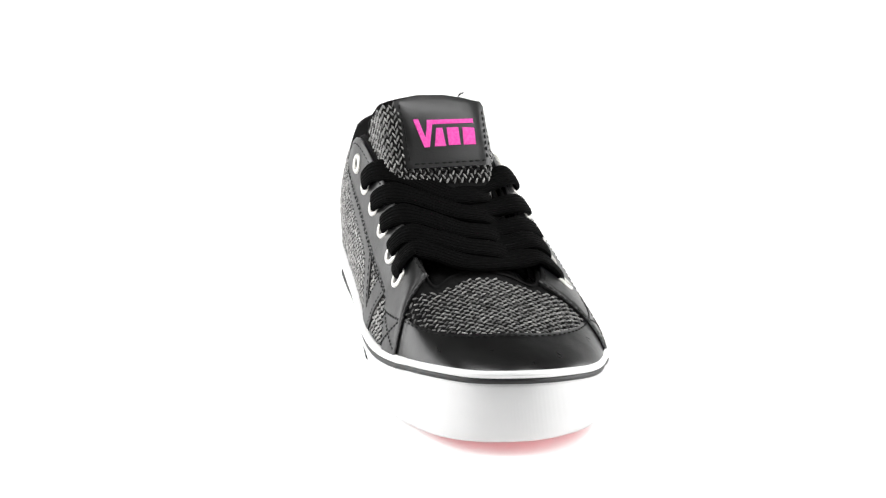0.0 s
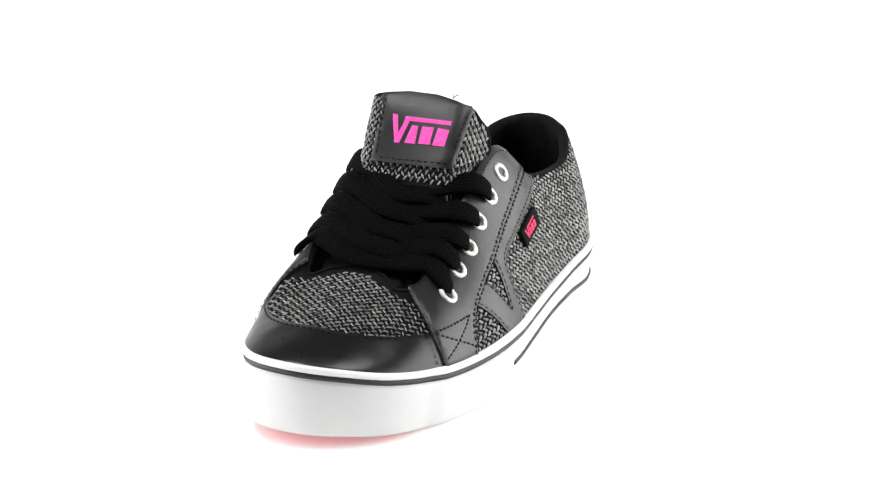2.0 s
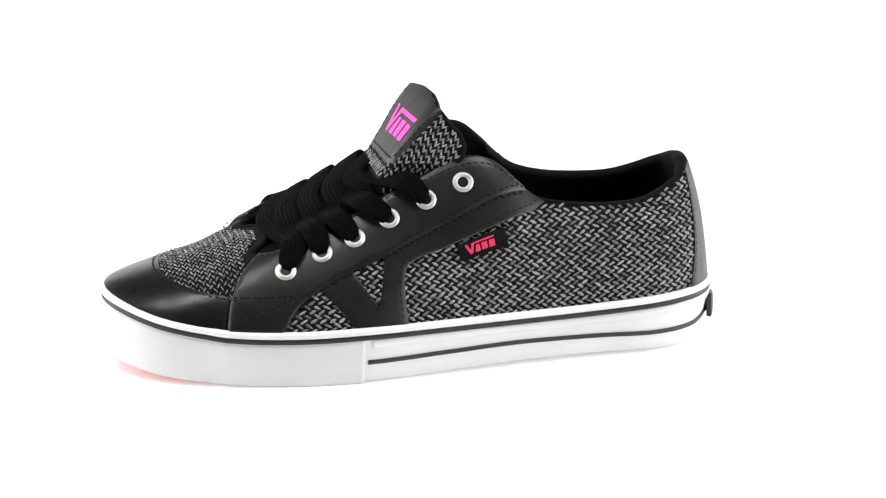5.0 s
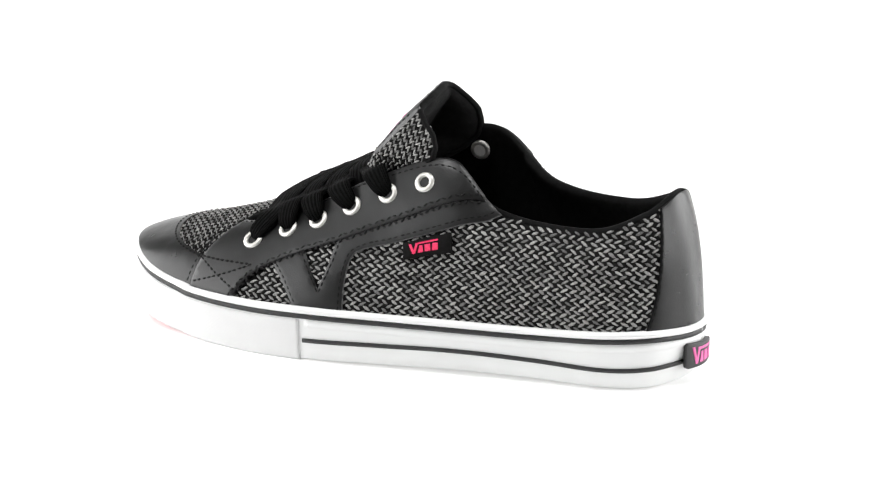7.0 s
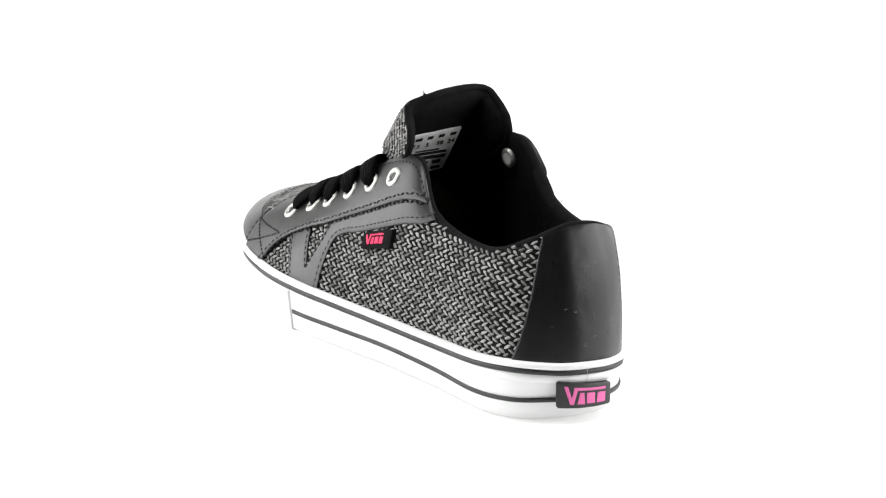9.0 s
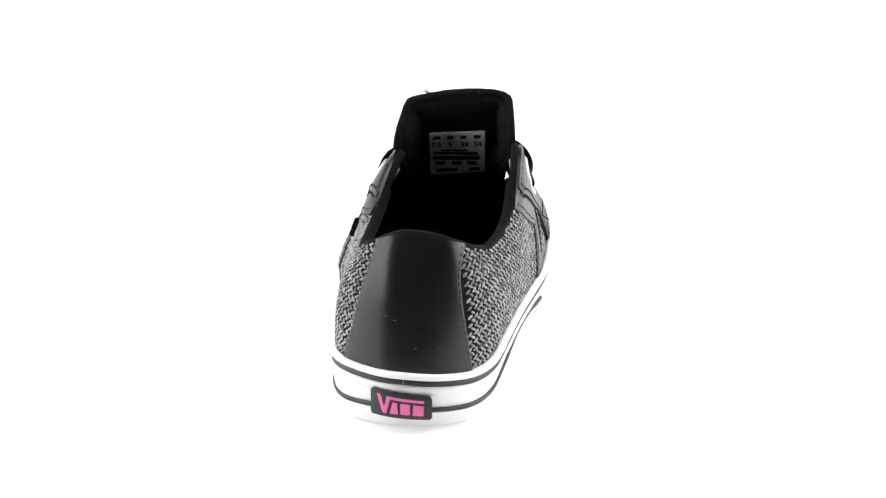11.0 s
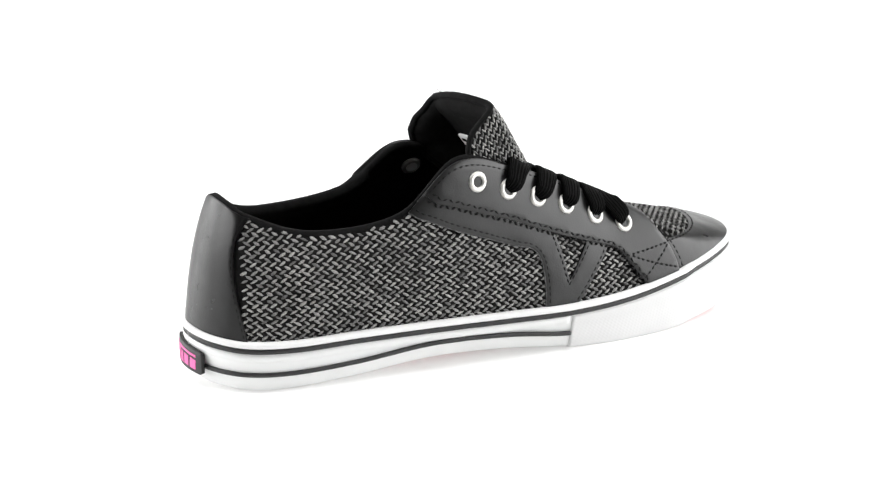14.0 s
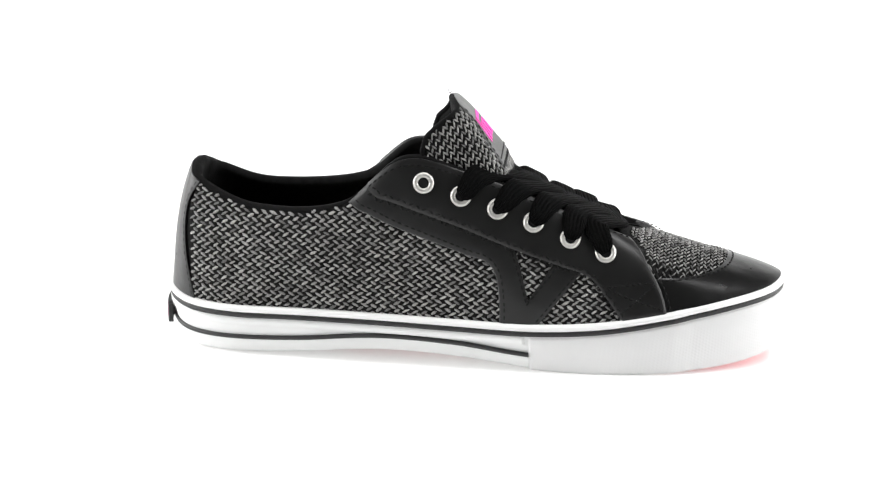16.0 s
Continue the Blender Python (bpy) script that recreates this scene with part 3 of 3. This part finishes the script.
def build_weave(parent):
    left_solid = [(s, 1.0) for s in np.linspace(FRONT_L[-1][0], EYESTAY_LOW_L[0][0], 20)] + EYESTAY_LOW_L + FRONT_L
    right_solid = [(s, 1.0) for s in np.linspace(FRONT_R[-1][0], EYESTAY_LOW_R[0][0], 20)] + EYESTAY_LOW_R + FRONT_R

    def skip_side(s, h):
        if h > .985 or COUNTER_L[2][0] + .15 < s < COUNTER_R[2][0] - .1:
            return True
        return inside(left_solid if s < 12 else right_solid, s, h)
    levels = np.arange(.0225, .090, ROW * 1.0)
    herringbone(level_rows(levels, (3.3, 10.9)), parent, skip_side, 1)
    herringbone(level_rows(levels, (13.4, 20.8)), parent, skip_side, 2)

    def skip_vamp(s, h):
        s = s if s < 12 else s - 24
        if h > .99:
            return True
        p = on_upper(s, h)[0]
        if p[0] < min(.084 + 24 * p[1] ** 2, .092):
            return True
        edge = np.interp(s, [p[0] for p in CAP_EDGE], [p[1] for p in CAP_EDGE])
        return h < edge - .02
    # finer yarn; pale stitches also thinned, which puts the vamp's shade into the weave
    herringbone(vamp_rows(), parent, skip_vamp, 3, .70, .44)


# -- tongue --
TONGUE_LINE = curve_through([(.100, .0440), (.085, .0515), (.062, .0645), (.046, .0712), (.0358, .0778), (.0275, .0880), (.0188, .1030), (.0148, .1090), (.0118, .1125), (.0092, .1150)], 8)
TONGUE_ARC = np.concatenate([[0], np.cumsum(np.linalg.norm(np.diff(TONGUE_LINE, axis=0), axis=1))])
TONGUE_TOP = float(TONGUE_ARC[-1])


def tongue_at(a, d):
    """a: metres across along the cloth, d: metres up along the middle. The front is flat, the sides fold back."""
    x, z = np.interp(d, TONGUE_ARC, TONGUE_LINE[:, 0]), np.interp(d, TONGUE_ARC, TONGUE_LINE[:, 1])
    if d > TONGUE_TOP:
        t = TONGUE_LINE[-1] - TONGUE_LINE[-2]
        x, z = TONGUE_LINE[-1] + t / np.linalg.norm(t) * (d - TONGUE_TOP)
    small = np.interp(z, [.05, .080, .088, .120], [.80, .86, 1.0, 1.0])
    most = radians(82)
    flat, r = (.0172 * small, .0060 * small) if a > 0 else (.0146 * small, .0088 * small)
    bend = r * most
    m = abs(a)
    if m < flat:
        v, drop = m, m * m * .3
    else:
        q = min(m - flat, bend) / r
        v, drop = flat + r * math.sin(q), flat * flat * .3 + r * (1 - math.cos(q))
        if m > flat + bend:
            v, drop = v + (m - flat - bend) * math.cos(most), drop + (m - flat - bend) * math.sin(most)
    mid = np.interp(z, [.045, .085, .12], [-.0005, -.0055, -.0066])
    v = math.copysign(v, a)
    turn, sag = float(np.interp(z, [.075, .088, .114], [0, .04, .15])), float(np.interp(z, [.050, .060, .075, .082, .088, .114], [0, .16, .16, .04, 0, .065]))
    return np.array([x - drop - (v + .024) * turn, mid + v, z - drop * .04 - (v + .024) * sag])


def on_tongue(a, d, lift):
    e = .0012
    n = np.cross(tongue_at(a + e, d) - tongue_at(a - e, d), tongue_at(a, d + e) - tongue_at(a, d - e))
    n = n / np.linalg.norm(n)
    return tongue_at(a, d) + n * lift, n


def tongue_half(d):
    """Half the width of the tongue's cloth at d."""
    z = np.interp(d, TONGUE_ARC, TONGUE_LINE[:, 1])
    return float(np.interp(z, [.045, .074, .079, .084, .090, .096, .102, .106, .1095, .1120, .1135, .1145, .1150], [.024, .036, .041, .047, .050, .048, .043, .036, .0285, .0225, .0165, .0110, .0060]))


def tongue_reach(k, d):
    """The place across at the share k of the half width; the wing to the left is narrower."""
    z = np.interp(d, TONGUE_ARC, TONGUE_LINE[:, 1])
    return k * tongue_half(d) * (float(np.interp(z, [.085, .096, .106, .115], [1, .95, .88, 1])) if k > 0 else 1.0)


def tongue_roof(a):
    """How far up the cloth reaches at a."""
    ds = np.linspace(TONGUE_TOP * .7, TONGUE_TOP, 60)
    ok = [d for d in ds if tongue_half(d) >= abs(a)]
    return max(ok) if ok else TONGUE_TOP * .7


LABEL_MID = .0032
LABEL_LOW = float(np.interp(.0870, TONGUE_LINE[:, 1], TONGUE_ARC))


def build_tongue():
    tongue = new("tongue")
    tongue.parent = sneaker
    top = TONGUE_TOP
    ds = np.linspace(0, top, 70)
    vs = np.linspace(-1, 1, 61)
    front = [[on_tongue(tongue_reach(k, d), d, 0.0)[0] for k in vs] for d in ds]
    back = [[on_tongue(tongue_reach(k, d) * .985, d, -.0064 * math.sqrt(max(.04, 1 - abs(k) ** 8)) * math.sqrt(max(.05, 1 - max(0, (d / top - .93) / .07) ** 2)))[0] for k in vs] for d in ds]
    v, f = strip(front, False)
    body = raw("tongue_cloth", v, f, CLOTH, tongue, "herringbone wool tongue cloth")
    v, f = strip(back, False)
    raw("tongue_lining", v, [q[::-1] for q in f], LINING, tongue, "black padded textile tongue lining")
    # rolled black binding round the free edge
    first = int(len(ds) * .58)
    edge = [(-tongue_half(d), d) for d in ds[first:]] + [(k * tongue_half(top), top) for k in np.linspace(-1, 1, 15)[1:-1]] + [(tongue_reach(1, d), d) for d in ds[first:][::-1]]
    pts = [(on_tongue(a, d, 0.0)[0], on_tongue(a * .985, d, -.0016)[0]) for a, d in edge]
    prof = []
    for k, (p, q) in enumerate(pts):
        t = pts[min(k + 1, len(pts) - 1)][0] - pts[max(k - 1, 0)][0]
        t = t / np.linalg.norm(t)
        c = (p + q) / 2
        u = (p - q) / np.linalg.norm(p - q)
        w = np.cross(t, u)
        w = w / np.linalg.norm(w)
        prof.append([c + u * (.0017 * math.cos(g)) + w * (.0012 * math.sin(g)) for g in np.linspace(0, 2 * math.pi, 12, endpoint=False)])
    v, f = strip(prof, False, True)
    raw("edge_binding", v, f, LINING, tongue, "black rolled tongue edge")
    rows = []
    for d in np.arange(float(np.interp(.077, TONGUE_LINE[:, 1], TONGUE_ARC)), top - .001, ROW * .90):
        row = []
        w = tongue_half(d)
        for c in range(-33, 34):
            a = c * COLUMN * .78
            if not .0015 - w < a < tongue_reach(1, d) - .0015:
                continue
            p, n = on_tongue(a, d, 0.0)
            up = on_tongue(a, d + .001, 0.0)[0] - p
            row.append((c, p, n, up / np.linalg.norm(up), a, d))
        rows.append(row)
    herringbone(rows, body, lambda a, d: abs(a - LABEL_MID) < .0185 and not LABEL_LOW - .0052 < d < LABEL_LOW + .002, 4, .70, .95, True)
    sc = (1.0, 1.0)
    m = LABEL_MID
    right, left = (m + .0205, tongue_roof(m + .0205) - .0006), (m - .0205, tongue_roof(m - .0205) - .0006)
    arch = [(a, tongue_roof(a) + .0004) for a in np.linspace(m + .019, m - .019, 17)]
    lab = panel("tongue_label", [(m - .0188, LABEL_LOW), (m + .0188, LABEL_LOW), right] + arch + [left], .0012, LEATHER, tongue, "black leather tongue label with pink embroidery", where=on_tongue, scale=sc)
    for line in ([(m - .0170, LABEL_LOW + .0015), (m - .0186, left[1] - .001)], [(m + .0170, LABEL_LOW + .0015), (m + .0186, right[1] - .001)], [(m - .017, LABEL_LOW + .0018), (m + .017, LABEL_LOW + .0018)]):
        seam(line, tongue, .0012, where=on_tongue, scale=sc)
    seam([(m - .020, LABEL_LOW - .0012), (m + .020, LABEL_LOW - .0012)], tongue, .0008, where=on_tongue, scale=sc, zigzag=.9, width=.0012)
    logo_shapes(lab, lambda a, b, lift: on_tongue(m - .0135 + .0275 * a, LABEL_LOW + .0092 + .0132 * b, lift + .0010), (.0275, .0132), PINK_THREAD, .0005)
    size_label(tongue)
    return tongue


def size_label(tongue):
    """White size label sewn inside the tongue, with its small print."""
    base = float(np.interp(.0780, TONGUE_LINE[:, 1], TONGUE_ARC))

    def where(a, b, lift):
        p, n = on_tongue(-.0110 + a * .025, base + b * .0245, -.0078 - lift)
        return p, -n
    sc = (.025, .0245)
    lab = panel("size_label", [(1, 0), (1, 1), (0, 1), (0, 0)], .0005, PAPER, tongue, "white woven size label with black print", where=where, scale=sc)
    rows = [(.86, .07, ((.80, .93), (.57, .68), (.33, .44), (.08, .20))), (.50, .05, ((.30, .80),)), (.42, .05, ((.12, .92),)), (.31, .07, ((.10, .95),)), (.18, .08, ((.72, .9), (.42, .6), (.15, .32))), (.06, .05, ((.5, .9), (.1, .3)))]
    for b, hgt, runs in rows:
        for a0, a1 in runs:
            panel("print_bar", [(a1, b), (a1, b + hgt), (a0, b + hgt), (a0, b)], .0002, INK, lab, where=lambda a, c, lift: where(a, c, lift + .0006), scale=sc)
    for word, a, b in (("7.5", .96, .67), ("5", .66, .67), ("38", .44, .67), ("24", .20, .67)):
        t = bpy.data.curves.new("size_number", "FONT")
        t.body, t.size, t.extrude = word, .0038, .0001
        t.materials.append(INK)
        ob = new("size_number", t)
        ob.parent = lab
        p, n = where(a, b, .0009)
        ax = Vector(where(a - .1, b, .0009)[0] - p).normalized()
        nz = Vector(n).normalized()
        ay = nz.cross(ax)
        ob.matrix_basis = Matrix.Translation(Vector(p)) @ Matrix((ax, ay, nz)).transposed().to_4x4()


# -- eyelets and laces --
EYELETS_L = [(6.62, .855), (6.08, .815), (5.56, .785), (5.04, .755), (4.36, .725), (3.62, .63)]
EYELETS_R = [(17.36, .855), (17.90, .825), (18.40, .805), (18.90, .795), (19.62, .750), (20.34, .68)]


def ring_mesh():
    """A pressed metal ring round a dark hole, about 9 mm across."""
    prof = []
    for k in range(28):
        a = 2 * math.pi * k / 28
        c, s = math.cos(a), math.sin(a)
        prof.append([np.array([r * c, r * s, z]) for r, z in ((.0046, -.0006), (.0046, .0002), (.0043, .0006), (.0037, .0009), (.0030, .0009), (.0025, .0006), (.0022, -.0004), (.0021, -.0034))])
    return strip(prof, True)


def build_eyelets():
    v, f = ring_mesh()
    first = None
    hole = None
    for line in (EYELETS_L, EYELETS_R):
        for k, (s, h) in enumerate(line):
            p, m = on_upper(s, h, .0026)
            turn = Vector(m).to_track_quat("Z", "Y").to_matrix().to_4x4()
            if first is None:
                first = raw("eyelet", v, f, STEEL, sneaker, "shiny nickel eyelet")
                hole = raw("hole", [(.0023 * math.cos(a), .0023 * math.sin(a), -.0006) for a in np.linspace(0, 2 * math.pi, 20, endpoint=False)], [tuple(range(20))], LINING, first)
                ob = first
            else:
                ob = new("eyelet", first.data)
                ob.parent = sneaker
                tagged(ob, "shiny nickel eyelet")
                ho = new("hole", hole.data)
                ho.parent = ob
            ob.matrix_basis = Matrix.Translation(Vector(p)) @ turn
    # the back of the open top eyelets, seen inside the collar
    for s, h in (EYELETS_L[0], EYELETS_R[0]):
        p, m = on_upper(s, h, -.0038)
        ob = raw("eyelet_back", v, f, STEEL, sneaker, "nickel eyelet back on the lining")
        # a pale disc painted for the light that comes through the hole
        raw("hole_light", [(.0027 * math.cos(a), .0027 * math.sin(a), .0003 + .0006 * (k % 2)) for k, a in enumerate(np.linspace(0, 2 * math.pi, 20, endpoint=False))], [tuple(range(20))], HOLE_LIGHT, ob)
        ob.matrix_basis = Matrix.Translation(Vector(p)) @ Vector(-m).to_track_quat("Z", "Y").to_matrix().to_4x4()


def lace(points, ups, widths, name="lace"):
    """A flat woven lace along a smooth path."""
    line = curve_through(points, 10)
    upv = curve_through(ups, 10)
    wid = curve_through([[w] for w in widths], 10)[:, 0]
    prof, uvs = [], []
    K = 16
    for i in range(len(line)):
        t = line[min(i + 1, len(line) - 1)] - line[max(i - 1, 0)]
        t = t / np.linalg.norm(t)
        u = upv[i] - t * (upv[i] @ t)
        u = u / np.linalg.norm(u)
        w = np.cross(t, u)
        prof.append([line[i] + w * (wid[i] * .5 * math.copysign(abs(math.cos(a)) ** .55, math.cos(a))) + u * (.0014 * math.copysign(abs(math.sin(a)) ** .7, math.sin(a))) for a in [2 * math.pi * k / K for k in range(K)]])
    v, f = strip(prof, False, True)
    ob = raw(name, v, f, LACE, sneaker, "flat black woven lace")
    lay = ob.data.uv_layers.new(name="lace")
    for loop in ob.data.loops:
        i, k = divmod(loop.vertex_index, K)
        lay.data[loop.index].uv = (math.cos(2 * math.pi * k / K) * .5 + .5, i / len(line))
    return ob


# where the crossings lie over the tongue: x and height
MIDDLES = {1: (.0385, .0768), 2: (.0480, .0724), 3: (.0590, .0672), 4: (.0690, .0628), 5: (.0775, .0588)}


def build_laces():
    def edge(line, k, lean):
        s, h = line[k]
        return on_upper(s + (-lean if s < 12 else lean), 1.0, .001)
    def run(a_line, a, b_line, b, over, straight=False):
        e, m = on_upper(*a_line[a], .0022)
        ed, em = edge(a_line, a, 0 if straight else .20)
        fd, fm = edge(b_line, b, 0)
        f, fn = on_upper(*b_line[b], .0022)
        up = np.array([.38, 0, .92])
        c = MIDDLES[a]
        mid = np.array([c[0], -.004, c[1] - .0010]) + up * over
        q1 = ed * .62 + mid * .38 + up * (.0012 + over * .2)
        pts = [e - m * .0022 - (ed - e) * .02, e + m * .0030 + (ed - e) * .28, ed + m * (.0032 if e[1] > 0 else .0012) + up * (.0014 if e[1] > 0 else .0006), q1, mid]
        ups = [m + up * .2, m, m * .6 + up * .4, up, up]
        wid = [.0046, .0088, .0112, .0112, .0108]
        if straight:
            q2 = fd * .62 + mid * .38 + up * .0012
            pts += [q2, fd + fn * .0020 + up * .0008, f + fn * .0022 + (fd - f) * .30, f - fn * .0020]
            ups += [up, fn * .6 + up * .4, fn, fn + up * .2]
            wid += [.0126, .0120, .0088, .0046]
        else:
            pts += [fd * .55 + mid * .45 + up * (.0004 + over * .3), fd - fn * .0050 - up * .0020]
            ups += [up, fn * .5 + up * .5]
            wid += [.0110, .0108]
        lace(pts, ups, wid)
    for k in range(1, 5):
        run(EYELETS_L, k, EYELETS_R, k + 1, .0009)
        run(EYELETS_R, k, EYELETS_L, k + 1, .0019)
    run(EYELETS_R, 5, EYELETS_L, 5, .0014, True)


def side_tab():
    """Folded woven tab sewn under the stripe's edge, with a mark of plain shapes."""
    def where(a, b, lift):
        s = 6.33 + (7.02 - 6.33) * a
        lo, hi = .375 + .09 * a, .475 + .105 * a
        return on_upper(s, lo + (hi - lo) * b, lift + .0012)
    tab = panel("side_tab", [(0, 0), (1, 0), (1, 1), (0, 1)], .0018, LINING, sneaker, "small black woven tab with red pink embroidery", where=where, scale=(.0215, .0075))
    logo_shapes(tab, lambda a, b, lift: where(.12 + a * .62, .22 + b * .62, lift + .0016), (.0135, .0047), RED_THREAD, .0004)


def loose_threads():
    """Frayed yarn ends at the tongue top and the collar edge."""
    rng = random.Random(5)
    def wisp(p, d, name):
        pts = [p, p + d * .4 + np.array([rng.uniform(-1, 1) for _ in range(3)]) * .0007, p + d]
        line = curve_through(pts, 5)
        prof = []
        for q in line:
            prof.append([q + np.array([0, math.cos(a), math.sin(a)]) * .00022 for a in (0, 2.1, 4.2)])
        v, f = strip(prof, False, True)
        raw(name, v, f, YARN_DARK, sneaker)
    p, _ = on_tongue(.013, TONGUE_TOP - .0005, -.002)
    for d in ((.001, .004, .0035), (.002, .002, .004), (-.001, .004, .002)):
        wisp(p + np.array([0, 0, .0015]), np.array(d) * .65, "loose_thread")
    for s in (16.2, 16.28, 16.36, 15.9):
        p, m = on_upper(s, .995, .0)
        wisp(p, m * .0012 + np.array([rng.uniform(-.001, .001), 0, .0017]), "loose_thread")


def lint():
    """A few pale fibres caught on the heel leather."""
    for s, h, turn in ((11.35, .42, .2), (11.7, .39, -.1), (12.35, .20, .0), (13.0, .22, .3), (10.9, .30, -.2)):
        p, m = on_upper(s, h, .0014)
        side = np.cross([0, 0, 1.0], m)
        d = side * math.cos(turn) + np.array([0, 0, 1.0]) * math.sin(turn)
        v, f = [], []
        capsule(v, f, p, d / np.linalg.norm(d), np.cross(m, d), m, .0017, .0003, .0002)
        raw("lint", v, f, RAW_EDGE, sneaker, "tiny pale fibre on the leather")


build_sole()
heel_label()
build_upper()
build_tongue()
build_eyelets()
build_laces()
side_tab()
loose_threads()
lint()


def motions():
    """The shoe turns evenly with the table that it stands on, once in about twenty seconds."""
    walk(sneaker, [(k * 0.25, pose(0, 0, 0, rz=-78.80 - 17.9816 * k * 0.25)) for k in range(65)])


motions()
